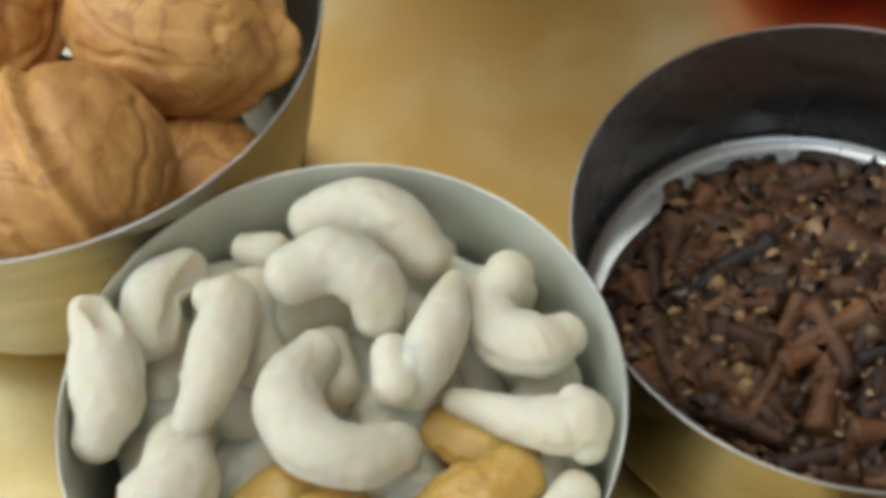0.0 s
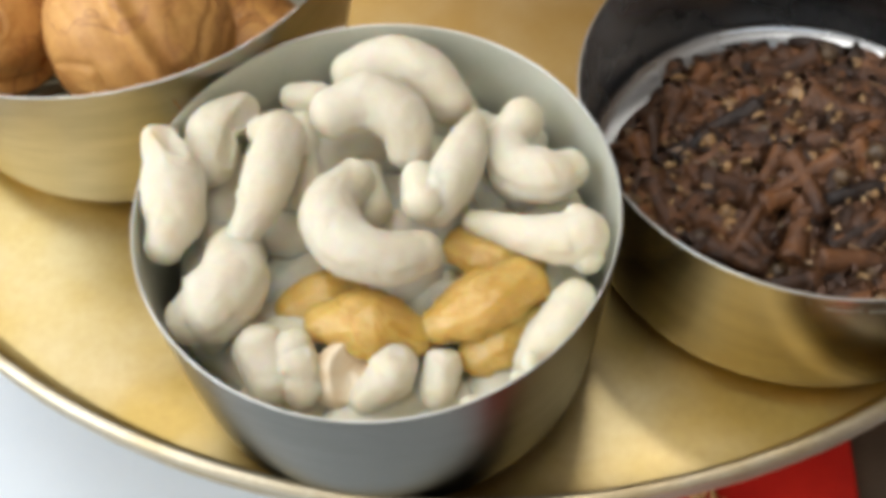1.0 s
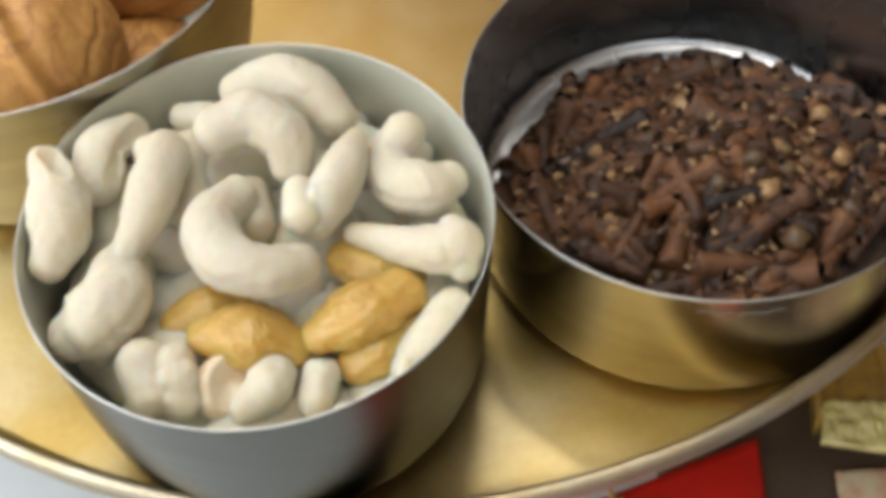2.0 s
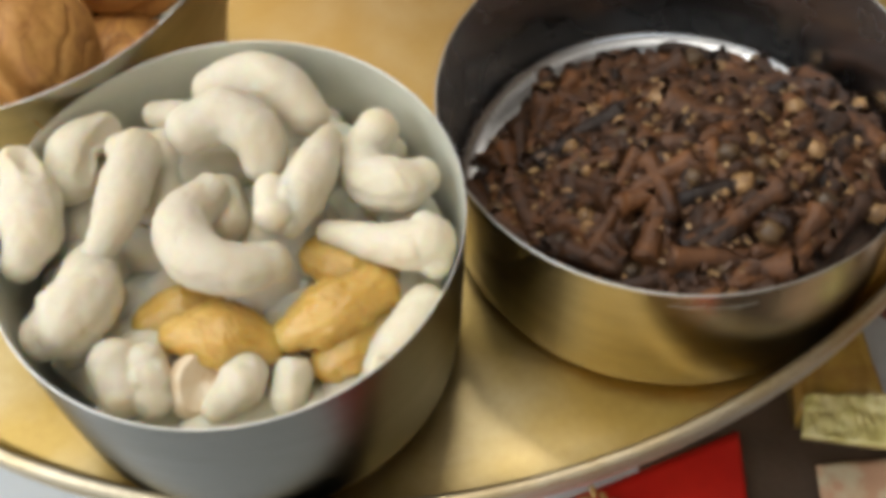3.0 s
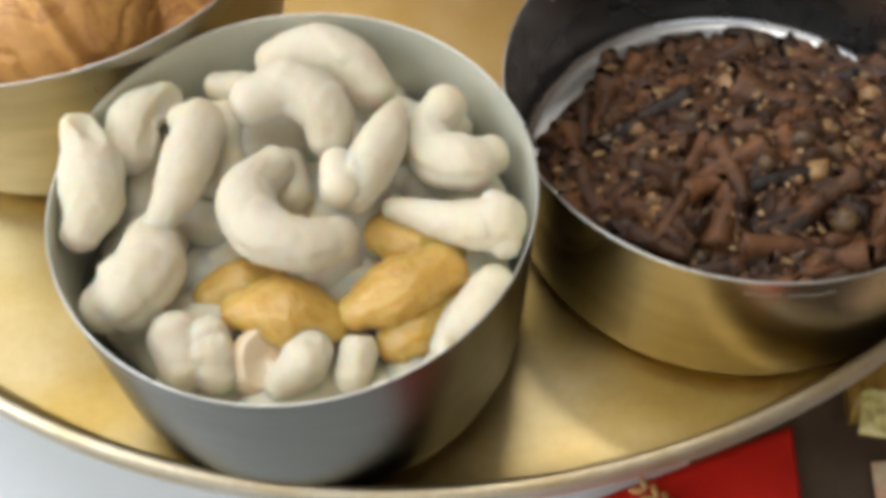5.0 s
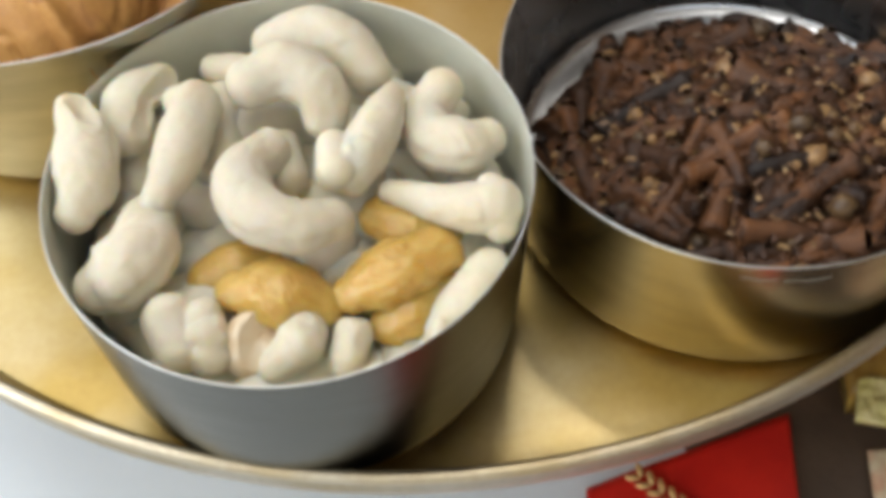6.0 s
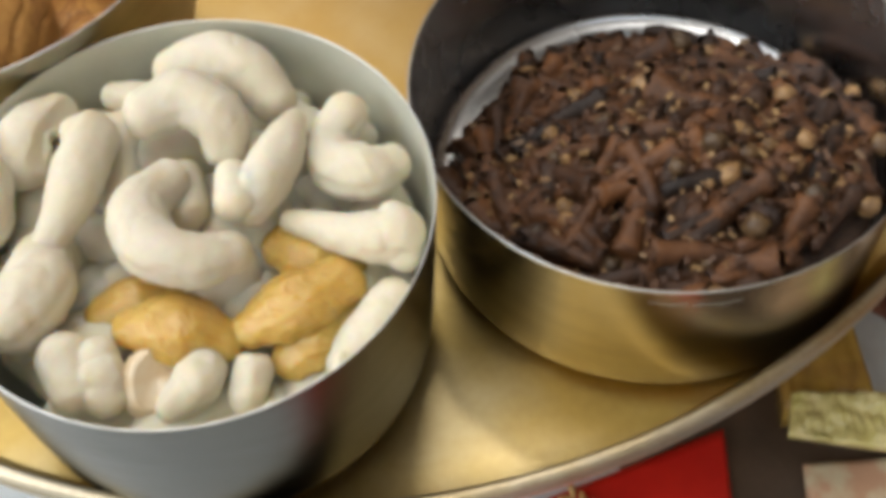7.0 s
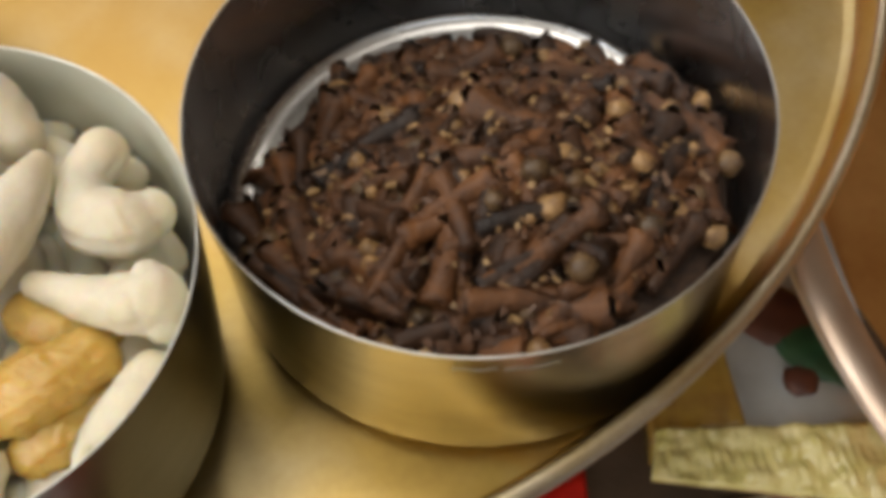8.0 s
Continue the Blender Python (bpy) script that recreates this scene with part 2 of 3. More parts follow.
def wall_with_opening(name, x0, x1, y0, y1, hole, along, label):
    """A wall of four blocks round a window opening; along is the axis on which the wall runs."""
    a0, a1, b0, b1 = hole
    bm = bmesh.new()
    lo, hi = (x0, x1) if along == "x" else (y0, y1)
    for s0, s1, t0, t1 in ((lo, a0, z0, z1), (a1, hi, z0, z1), (a0, a1, z0, b0), (a0, a1, b1, z1)):
        m = Matrix.LocRotScale((((s0 + s1) / 2 if along == "x" else (x0 + x1) / 2), ((y0 + y1) / 2 if along == "x" else (s0 + s1) / 2), (t0 + t1) / 2), None,
                               ((s1 - s0 if along == "x" else x1 - x0), (y1 - y0 if along == "x" else s1 - s0), t1 - t0))
        bmesh.ops.create_cube(bm, size=1.0, matrix=m)
    return setting(name, bm, WALL_BROWN if name == "wall_north" else WALL, label)


setting("floor", box(x0, y0, z0 - 0.1, x1, y1, z0), FLOOR, "plain brown room floor")
setting("ceiling", box(x0, y0, z1, x1, y1, z1 + 0.1), WALL, "plain plaster ceiling")
wall_with_opening("wall_south", x0, x1, y0 - 0.12, y0, (-0.35, 0.95, 1.35, 2.25), "x", "plaster wall with a high window opening")
setting("wall_east", box(x1, y0 - 0.12, z0, x1 + 0.12, y1 + 0.12, z1), WALL_BROWN, "plain brown plaster wall")
wall_with_opening("wall_north", x0, x1, y1, y1 + 0.12, (-1.43, -0.03, 0.90, 2.00), "x", "plaster wall with a window opening")
wall_with_opening("wall_west", x0 - 0.12, x0, y0 - 0.12, y1 + 0.12, (-1.3, 0.7, 0.45, 2.25), "y", "plaster wall with a window opening")

panel = empty("ceiling_light", pose(-0.35, 0.30, CEILING_Z - 0.03), "square white ceiling light panel", "ceiling light")
for k, (px, py, sx, sy) in enumerate(((0, 0.68, 0.80, 0.02), (0, -0.68, 0.80, 0.02), (0.78, 0, 0.02, 0.66), (-0.78, 0, 0.02, 0.66))):
    part("frame", box(px - sx, py - sy, -0.02, px + sx, py + sy, 0.03, 0.003), WALL, panel, smooth=False)

tube_lamp = empty("tube_lamp", pose(0.36, 1.25, 2.54), "short white tube lamp on the brown wall", "wall lamp")
part("housing", box(-0.20, -0.055, 0.0, 0.20, 0.0, 0.06, 0.006), WALL, tube_lamp, "white lamp housing", smooth=False)
for side in (-1, 1):
    part("end_cap", box(side * 0.19 - 0.012, -0.085, -0.035, side * 0.19 + 0.012, -0.004, 0.004, 0.004), WALL, tube_lamp, smooth=False)

table = empty("table", pose(0.1, 0.1, z0), "white laminate table under the brass tray", "table")
part("tabletop", box(-0.55, -0.50, TABLE_Z - 0.025 - z0, 0.75, 0.75, TABLE_Z - z0, 0.004), TABLETOP, table, "white laminate top", smooth=False)
for lx in (-0.48, 0.68):
    for ly in (-0.43, 0.68):
        part("leg", box(lx - 0.03, ly - 0.03, 0, lx + 0.03, ly + 0.03, TABLE_Z - 0.025 - z0, 0.004), WOOD, table, "brown wooden leg", smooth=False)


# ------------------------------------------------------------------ brass tray
TRAY = (0.0276, 0.1249)
tray = empty("brass_tray", pose(*TRAY, 0), "round brass tray with a rolled rim, holding steel bowls", "tray")
tray.scale = (1.007, 1.007, 1.0)
part("plate", lathe([(0, 0)] + [(0.02 * k, 0.0) for k in range(1, 7)] + [(0.120 + 0.0044 * k, 0.0003 * (k / 10) ** 2) for k in range(1, 11)] + fillet(0.164, 0.0003, 0.1695, 0.0105, 8)[1:]
                    + [(0.1700, 0.0115), (0.1712, 0.0100)] + fillet(0.1600, -0.0004, 0.1708, 0.0085, 8)[::-1] + [(0.12, -0.0022), (0, -0.0022)], 160), BRASS, tray, "golden brushed brass")
part("rim", lathe([(0.1703 + 0.0015 * math.cos(a), 0.0113 + 0.0014 * math.sin(a)) for a in (2 * math.pi * k / 14 for k in range(15))], 200), BRASS_RIM, tray, "rolled pale brass rim")
part("apron", lathe([(0.1706, 0.0102), (0.1714, 0.0088), (0.1713, 0.0060), (0.1704, 0.0036), (0.1690, 0.0026)], 200), BRASS_PALE, tray, "dull greyish outer lip")
part("foot", lathe([(0.085, -0.003), (0.092, TABLE_Z + 0.004), (0.094, TABLE_Z), (0.088, TABLE_Z), (0.080, -0.003)], 64), BRASS, tray, "low brass foot ring")


# ------------------------------------------------------------------ steel bowls
def steel_bowl(x, y, rim, base, height, mat, label, corner=0.012, wobble=0.0, inside=None, floor=None, flare=0.85):
    bowl = empty("steel_bowl", pose(x, y, 0), label, "bowl", "steel bowls on the tray")
    w = 0.0004
    lift = 0.0006
    top = rim
    wall = lambda k: base + (top - base) * (0.12 + 0.88 * (k / 6) ** flare)
    outer = [(0, lift), (base - corner, lift)] + fillet(base - corner, lift, wall(0), corner * 0.9, 8)
    outer += [(wall(k), corner * 0.9 + (height - corner * 0.9) * k / 6) for k in (1, 2, 3, 4, 5, 5.9, 5.98, 6)]
    inner = [(r - w, max(z, lift + w)) for r, z in outer if r > 0.001]
    inner[0] = (base - corner, lift + w)
    if floor:                                                     # raised flat floor with a tight corner
        inner = [(0.0, floor), (base - w - 0.0040, floor)] + fillet(base - w - 0.0040, floor, base - w + 0.0005, floor + 0.0034, 7)[1:] + [p for p in inner if p[1] > floor + 0.0060]
        lift = floor - w
    part("shell", lathe(outer + inner[-1:], 144, wobble), mat, bowl)
    part("inside", lathe(inner[::-1] + ([(0, lift + w)] if not floor else []), 144, wobble), inside or mat, bowl, "satin inner face" if inside else "")
    part("rim", lathe([(top - w / 2 + 0.00021 * math.cos(a), height + 0.00020 * math.sin(a)) for a in (2 * math.pi * k / 10 for k in range(11))], 160, wobble), STEEL_RIM, bowl, "thin bright rolled rim")
    return bowl


CASHEW_BOWL, CLOVE_BOWL, WALNUT_BOWL = (0.0, 0.0), (0.0944, 0.0274), (-0.0597, 0.0872)
steel_bowl(*CASHEW_BOWL, 0.0464, 0.0432, 0.0500, STEEL_SHADED, "stainless steel bowl filled with cashews and raisins", corner=0.012, inside=SATIN)
clove_bowl = steel_bowl(*CLOVE_BOWL, 0.0520, 0.0496, 0.0415, STEEL_DARK, "dark shiny steel bowl holding cloves", corner=0.0055, inside=SATIN_DARK, floor=0.0078, flare=1.8)
for a0, a1, zs in ((-103, -95, 0.0372), (-94, -84, 0.0368)):
    scratch = bmesh.new()
    rows = []
    for k in range(13):
        a = radians(a0 + (a1 - a0) * k / 12)
        w = 0.00008 * math.sin(math.pi * (k + 0.5) / 13)
        z = zs + 0.00025 * math.sin(k * 0.7)
        rows.append([scratch.verts.new((r * math.cos(a), r * math.sin(a), z + d)) for r, d in ((0.0513, -w), (0.05172, 0), (0.0513, w))])
    for p, q in zip(rows, rows[1:]):
        for j in range(2):
            scratch.faces.new((p[j], p[j + 1], q[j + 1], q[j]))
    part("scratch", scratch, STEEL_RIM, clove_bowl, "thin bright scratch")
steel_bowl(*WALNUT_BOWL, 0.0602, 0.0495, 0.0552, STEEL, "large stainless steel bowl filled with walnuts")


# ------------------------------------------------------------------ cashews
def sweep(length, bend, thick, start, end, seed, flat=0.92, seam=0.06, lumps=0.05, belly=0.16, steps=32, round_=24):
    """A bent, tapering body along an arc in the xy plane, its middle at the origin, with a seam round it and lumps."""
    bm = bmesh.new()
    b = radians(bend) if abs(bend) > 1 else radians(1)
    R = length / b
    full = length + thick * 0.86
    rings = []
    for i in range(steps + 1):
        s = -math.cos(math.pi * i / steps)                       # -1 .. 1, close steps at the ends
        d = s * full / 2
        u = (s + 1) / 2
        over = max(0.0, abs(d) - length / 2)
        a = max(-length / 2, min(length / 2, d)) / R
        centre = Vector((R * math.sin(a), R * (math.cos(a) - 1), 0))
        ahead = Vector((math.cos(a), -math.sin(a), 0))
        centre += ahead * (over if d > 0 else -over)
        cap = math.sqrt(max(0.0, 1 - (abs(s)) ** 3.2))
        r = thick / 2 * (start + (end - start) * u + belly * math.sin(math.pi * u)) / (1 + belly / 2) * cap
        side = Vector((math.sin(a), math.cos(a), 0))
        ring = []
        for k in range(round_):
            f = 2 * math.pi * k / round_
            p = side * (math.cos(f) * r) + Vector((0, 0, math.sin(f) * r * flat))
            n = noise.noise((centre + p) * 125 + Vector((seed * 7.1, seed * 3.3, 0)))
            m = noise.noise((centre + p) * 420 + Vector((seed * 2.7, 0, seed)))
            groove = seam * math.exp(-((math.sin(f) - 0.25) / 0.16) ** 2)
            crease = 0.035 * math.exp(-((n - 0.12) / 0.035) ** 2) if seam else 0.0
            p *= 1 + lumps * 1.6 * n + lumps * 0.9 * m - groove - crease
            ring.append(bm.verts.new(centre + p))
        rings.append(ring)
    for a_, b_ in zip(rings, rings[1:]):
        for k in range(round_):
            j = (k + 1) % round_
            bm.faces.new((a_[k], a_[j], b_[j], b_[k]))
    bmesh.ops.remove_doubles(bm, verts=bm.verts, dist=1e-6)
    return bm


count = [0]


def cashew(x, y, z, heading, length, bend, thick, start=1.0, end=1.0, tilt=0, roll=0, label="whole creamy white cashew nut in the steel bowl", lumps=0.08, seam=0.05):
    """length and thick in millimetres; heading, bend, tilt and roll in degrees."""
    count[0] += 1
    ob = part("cashew", sweep(length / 1000, bend, thick / 1000, start, end, count[0], lumps=lumps, seam=seam), CASHEW)
    ob.matrix_world = pose(x, y, z, 0, 0, heading) @ pose(0, 0, 0, roll, -tilt, 0)
    return tagged(ob, label, "cashew", "nuts in the steel bowl")


def along(points, u):
    """A point of a smooth curve through control points of (x, y, z, radius)."""
    p = [Vector(q) for q in points]
    p = [2 * p[0] - p[1]] + p + [2 * p[-1] - p[-2]]
    k = min(int(u), len(points) - 2)
    a, b, c, d = p[k:k + 4]
    t = u - k
    return 0.5 * (2 * b + (c - a) * t + (2 * a - 5 * b + 4 * c - d) * t * t + (3 * b - a - 3 * c + d) * t ** 3)


def kernel(points, mat=None, label="whole creamy white cashew nut in the steel bowl", flat=0.95, lobes=(), chips=(), seam=0.06, lumps=0.05, kind="cashew", voxel=0.00034, plump=1.15):
    """A nut or raisin shaped along a bent axis; points of axis and lobes in millimetres: x, y, z, radius."""
    count[0] += 1
    seed = Vector((count[0] * 7.1, count[0] * 3.3, count[0] * 1.7))
    centre = sum((Vector(q[:3]) for q in points), Vector()) / len(points)
    bm = bmesh.new()
    n, around = 14 * (len(points) - 1), 48
    rings = []
    axis = [along([(*q[:3], q[3] * plump) for q in points], (len(points) - 1) * i / n) for i in range(n + 1)]
    stations = []
    for i, q in enumerate(axis):
        ahead = Vector((axis[min(i + 1, n)] - axis[max(i - 1, 0)])[:3]).normalized()
        here = Vector(q[:3]) - centre
        if i == 0:
            stations += [(here - ahead * q[3] * math.cos(f) * 0.9, ahead, q[3] * max(0.06, math.sin(f))) for f in (math.pi / 16 * m for m in range(8))]
        stations.append((here, ahead, q[3]))
        if i == n:
            stations += [(here + ahead * q[3] * math.sin(f) * 0.9, ahead, q[3] * max(0.06, math.cos(f))) for f in (math.pi / 16 * m for m in range(1, 9))]
    for here, ahead, r in stations:
        side = Vector((-ahead.y, ahead.x, 0)).normalized()
        up = ahead.cross(side)
        ring = []
        for k in range(around):
            f = 2 * math.pi * k / around
            d = side * math.cos(f) + up * math.sin(f) * flat
            p = here + d * r
            w = noise.noise(p * 0.13 + seed)
            m = noise.noise(p * 0.42 + seed)
            groove = seam * math.exp(-((math.sin(f) - 0.3) / 0.13) ** 2) * (0.6 + 0.8 * w)
            wrinkle = 0.0 if seam else 0.030 * math.sin(6 * f + 7 * w) + 0.018 * math.sin(13 * f - 9 * w)
            crease = 0.05 * math.exp(-((w - 0.1) / 0.05) ** 2) if seam else 0.07 * math.exp(-(m / 0.10) ** 2)
            ring.append(bm.verts.new(here + d * r * (1 + 2.0 * lumps * w + 0.8 * lumps * m + wrinkle - groove - crease)))
        rings.append(ring)
    for a, b in zip(rings, rings[1:]):
        for k in range(around):
            bm.faces.new((a[k], a[(k + 1) % around], b[(k + 1) % around], b[k]))
    bm.faces.new(rings[0][::-1])
    bm.faces.new(rings[-1])
    for x, y, z, r in lobes:                                      # swollen, faceted lumps on the nut
        m = Matrix.Translation(Vector((x, y, z)) - centre)
        for v in bmesh.ops.create_icosphere(bm, subdivisions=4, radius=r, matrix=m)["verts"]:
            d = v.co - m.translation
            w = noise.noise(d * 0.22 + seed)
            v.co = m.translation + d * (1 + 0.14 * w + 0.05 * noise.noise(d * 0.7) - 0.06 * math.exp(-(w / 0.06) ** 2))
    for co, normal in chips:                                      # broken faces, a little hollow
        bmesh.ops.recalc_face_normals(bm, faces=bm.faces)
        cut = bmesh.ops.bisect_plane(bm, geom=bm.verts[:] + bm.edges[:] + bm.faces[:], plane_co=Vector(co) - centre, plane_no=Vector(normal), clear_outer=True)
        rim = [e for e in cut["geom_cut"] if isinstance(e, bmesh.types.BMEdge)]
        face = bmesh.ops.contextual_create(bm, geom=rim)["faces"]
        if face:
            bmesh.ops.poke(bm, faces=face, offset=-1.4)
    bmesh.ops.scale(bm, vec=(0.001, 0.001, 0.001), verts=bm.verts)
    ob = part(kind, bm, mat or CASHEW)
    skin = ob.modifiers.new("skin", "REMESH")
    skin.mode, skin.voxel_size, skin.use_smooth_shade = "VOXEL", voxel, True
    soften = ob.modifiers.new("soften", "SMOOTH")
    soften.factor, soften.iterations = 0.5, 3
    ob.location = centre / 1000
    return tagged(ob, label, kind, "nuts in the steel bowl" if kind == "cashew" else "raisins in the steel bowl")


kernel(((-4.4, 38.0, 45, 4.2), (3.3, 38.2, 47, 5.2), (11.1, 34.2, 47, 5.2), (15.7, 27.8, 45, 4.2)))
kernel(((-7.8, 22.6, 50, 4.7), (-0.5, 24.4, 51, 5.2), (6.1, 19.8, 50, 4.8), (6.8, 15.3, 46, 3.8)))
kernel(((-16.9, 34.3, 43, 2.6), (-12.1, 33.2, 43, 3.2)), label="broken cashew end among whole nuts", lumps=0.10)
kernel(((-4.5, 9.6, 45, 3.8), (-9.0, 2.0, 47, 5.0), (-6.2, -7.9, 48, 5.2), (1.4, -11.7, 48, 4.7), (8.4, -10.2, 47, 3.6)), seam=0.09)
kernel(((-2.6, 13.9, 40, 3.4), (-1.6, 6.0, 40, 3.8)))
kernel(((20.2, 20.3, 47, 2.0), (17.5, 12.3, 48, 4.0), (14.2, 5.7, 47, 4.5), (11.0, 1.2, 45, 3.5)), seam=0.10)
kernel(((8.3, 7.1, 47.5, 3.1), (9.1, 1.5, 47, 4.0)), seam=0.12, lobes=((12.4, 4.0, 48.0, 3.6),), label="cashew end with two swollen lobes")
kernel(((30.1, 22.4, 45, 4.0), (26.6, 17.9, 43, 4.0), (27.6, 11.0, 43, 4.9), (33.7, 7.9, 44, 5.2), (38.0, 9.2, 44, 3.8)), seam=0.12)
kernel(((18.4, 0.4, 41, 2.2), (26.1, -4.3, 43, 3.2), (33.7, -7.3, 44, 4.4), (38.8, -7.8, 45, 4.8)), lobes=((37.8, -4.7, 46.4, 3.0), (39.2, -10.8, 43, 3.5)), lumps=0.09, label="club-shaped chalky white cashew nut")
kernel(((36.7, -16.9, 38, 3.5), (31.8, -23.0, 37, 4.0), (26.2, -27.6, 34, 3.6)))
kernel(((-27.2, 29.6, 45, 3.6), (-32.6, 24.4, 46, 4.5), (-33.8, 17.4, 44, 4.9)), chips=(((-26.4, 27.2, 47.6), (0.80, -0.30, 0.52)),), label="cashew nut with a hollow broken tip")
kernel(((-41.9, 17.4, 51.0, 3.4), (-40.0, 12.0, 49, 5.0), (-39.3, 3.8, 46.5, 5.5), (-41.0, -3.1, 45, 3.6)), lobes=((-43.2, 18.6, 51.6, 2.2),), chips=(((-41.0, 16.0, 54.0), (0.3, 0.2, 0.93)),), lumps=0.08, label="chalky cashew nut with a chipped tip")
kernel(((-22.4, 21.4, 48, 3.0), (-18.6, 18.4, 49, 4.6), (-20.4, 9.5, 49, 4.7), (-22.9, 2.9, 47, 3.7), (-26.0, -2.3, 45, 2.7)), lobes=((-26.2, 6.2, 47, 1.4),), lumps=0.07)
kernel(((-15.5, 27.5, 40, 4.0), (-16.5, 19.0, 40, 4.8), (-14.5, 12.0, 39, 4.4)))
kernel(((-28.2, -2.9, 41, 4.8), (-28.0, -10.7, 43, 5.9), (-32.4, -16.2, 42, 6.4), (-36.4, -18.1, 41, 4.2)))
kernel(((-23.3, -23.9, 39, 4.5), (-21.2, -30.6, 37, 4.0)), lobes=((-17.0, -24.8, 39, 4.0), (-16.2, -28.2, 38.4, 4.4), (-15.6, -31.4, 37, 4.1)), lumps=0.07, label="broken cashew nut with a deep groove")
kernel(((-4.4, -25.6, 36.5, 3.4), (-8.8, -27.6, 36.2, 4.0), (-9.2, -31.4, 35, 3.6)), CASHEW_INSIDE, chips=(((-6.4, -29.6, 37.4), (0.55, -0.35, 0.76)),), label="split cashew half with a tan inner face")
kernel(((2.0, -28.0, 37.4, 3.6), (0.2, -31.4, 37.2, 4.0), (-4.0, -34.0, 35.2, 3.0)), lumps=0.11, label="pale broken cashew piece")
kernel(((10.4, -28.0, 36, 3.3), (9.1, -33.5, 35, 3.2)), lumps=0.12, chips=(((10.8, -25.8, 37), (0.1, 0.9, 0.4)),), label="small chalky broken cashew piece")
kernel(((6.5, -15.1, 34, 2.4), (12.2, -11.9, 34, 2.8)))
# the layer below
cashew(-0.0110, 0.0205, 0.0370, 30, 18, 60, 10.5)
cashew(0.0150, 0.0290, 0.0360, -10, 18, 40, 10.0)
cashew(-0.0290, -0.0010, 0.0330, 80, 16, 40, 10.0)
cashew(0.0330, 0.0040, 0.0330, 70, 14, 30, 9.0)
cashew(-0.0200, 0.0320, 0.0340, -10, 16, 40, 10.0)
cashew(-0.0330, 0.0180, 0.0350, 80, 15, 30, 9.5)
cashew(0.0230, 0.0270, 0.0330, -40, 14, 30, 9.5)
cashew(-0.0200, -0.0180, 0.0300, -40, 16, 30, 9.5)
cashew(-0.0340, 0.0200, 0.028, 70, 18, 60, 11.0)
cashew(-0.0150, 0.0180, 0.029, 20, 22, 90, 11.0)
cashew(0.0050, 0.0120, 0.028, -70, 22, 100, 11.0)
cashew(0.0220, 0.0250, 0.026, 15, 20, 80, 11.0)
cashew(-0.0150, -0.0060, 0.026, 100, 22, 110, 11.0)
cashew(0.0250, 0.0020, 0.026, -20, 20, 60, 11.0)
cashew(-0.0080, -0.0220, 0.018, 10, 22, 70, 11.0)
cashew(0.0180, -0.0200, 0.019, -35, 22, 70, 11.0)
cashew(0.0000, 0.0350, 0.022, 5, 22, 80, 11.0)
cashew(-0.0250, -0.0150, 0.018, 60, 20, 80, 11.0)
cashew(-0.0200, 0.0250, 0.014, 150, 22, 90, 11.0)
cashew(0.0000, 0.0050, 0.012, 40, 22, 90, 11.0)
cashew(0.0200, 0.0050, 0.012, 120, 22, 90, 11.0)

for k in range(15):                                               # nuts along the wall that close the gaps
    a = 2 * math.pi * k / 15
    cashew(0.0338 * math.cos(a), 0.0338 * math.sin(a), 0.0290 + 0.002 * (k % 3) + 0.003 * math.sin(a), math.degrees(a) + 90 + 12 * (k % 4), 17, 45, 11.0)


fill = random.Random(11)
for k in range(46):
    a, q = fill.random() * 2 * math.pi, 0.0270 * math.sqrt(fill.random())
    cashew(q * math.cos(a), q * math.sin(a), fill.uniform(0.020, 0.034 - 0.2 * max(0.0, -0.010 - q * math.sin(a))), fill.random() * 360, fill.uniform(15, 21), fill.uniform(40, 120), fill.uniform(9.5, 11.5), 1.0, fill.uniform(0.8, 1.1), fill.uniform(-15, 15), fill.uniform(-20, 20))


for x, y, z, h, big in ((0.0150, -0.0395, 0.0420, 20, 2.2), (0.0265, -0.0310, 0.0400, 70, 2.6), (0.0240, -0.0335, 0.0392, 10, 1.8)):
    cashew(x, y, z, h, big, 10, big, lumps=0.25, seam=0.0, label="tiny white crumb of cashew by the bowl's wall")


def raisin(*points):
    kernel(points, RAISIN, "plump translucent golden raisin among cashews", flat=0.66, seam=0.0, lumps=0.085, kind="raisin", voxel=0.00028, plump=1.2)


raisin((-17.4, -13.6, 36, 3.6), (-11.4, -11.9, 37, 4.5), (-6.2, -11.6, 36, 3.6))
raisin((-11.2, -18.2, 38, 3.8), (-2.7, -20.1, 39, 5.9), (5.4, -22.2, 37, 3.7))
raisin((10.2, -21.0, 38, 3.4), (17.9, -18.4, 40, 5.9), (26.6, -13.6, 39, 4.9))
raisin((17.4, -25.9, 34.5, 3.8), (21.4, -23.3, 35.5, 4.8), (26.8, -17.7, 35, 4.0))
raisin((16.3, -2.3, 37, 3.9), (22.0, -6.3, 38, 5.0), (28.2, -8.5, 36.5, 3.8))


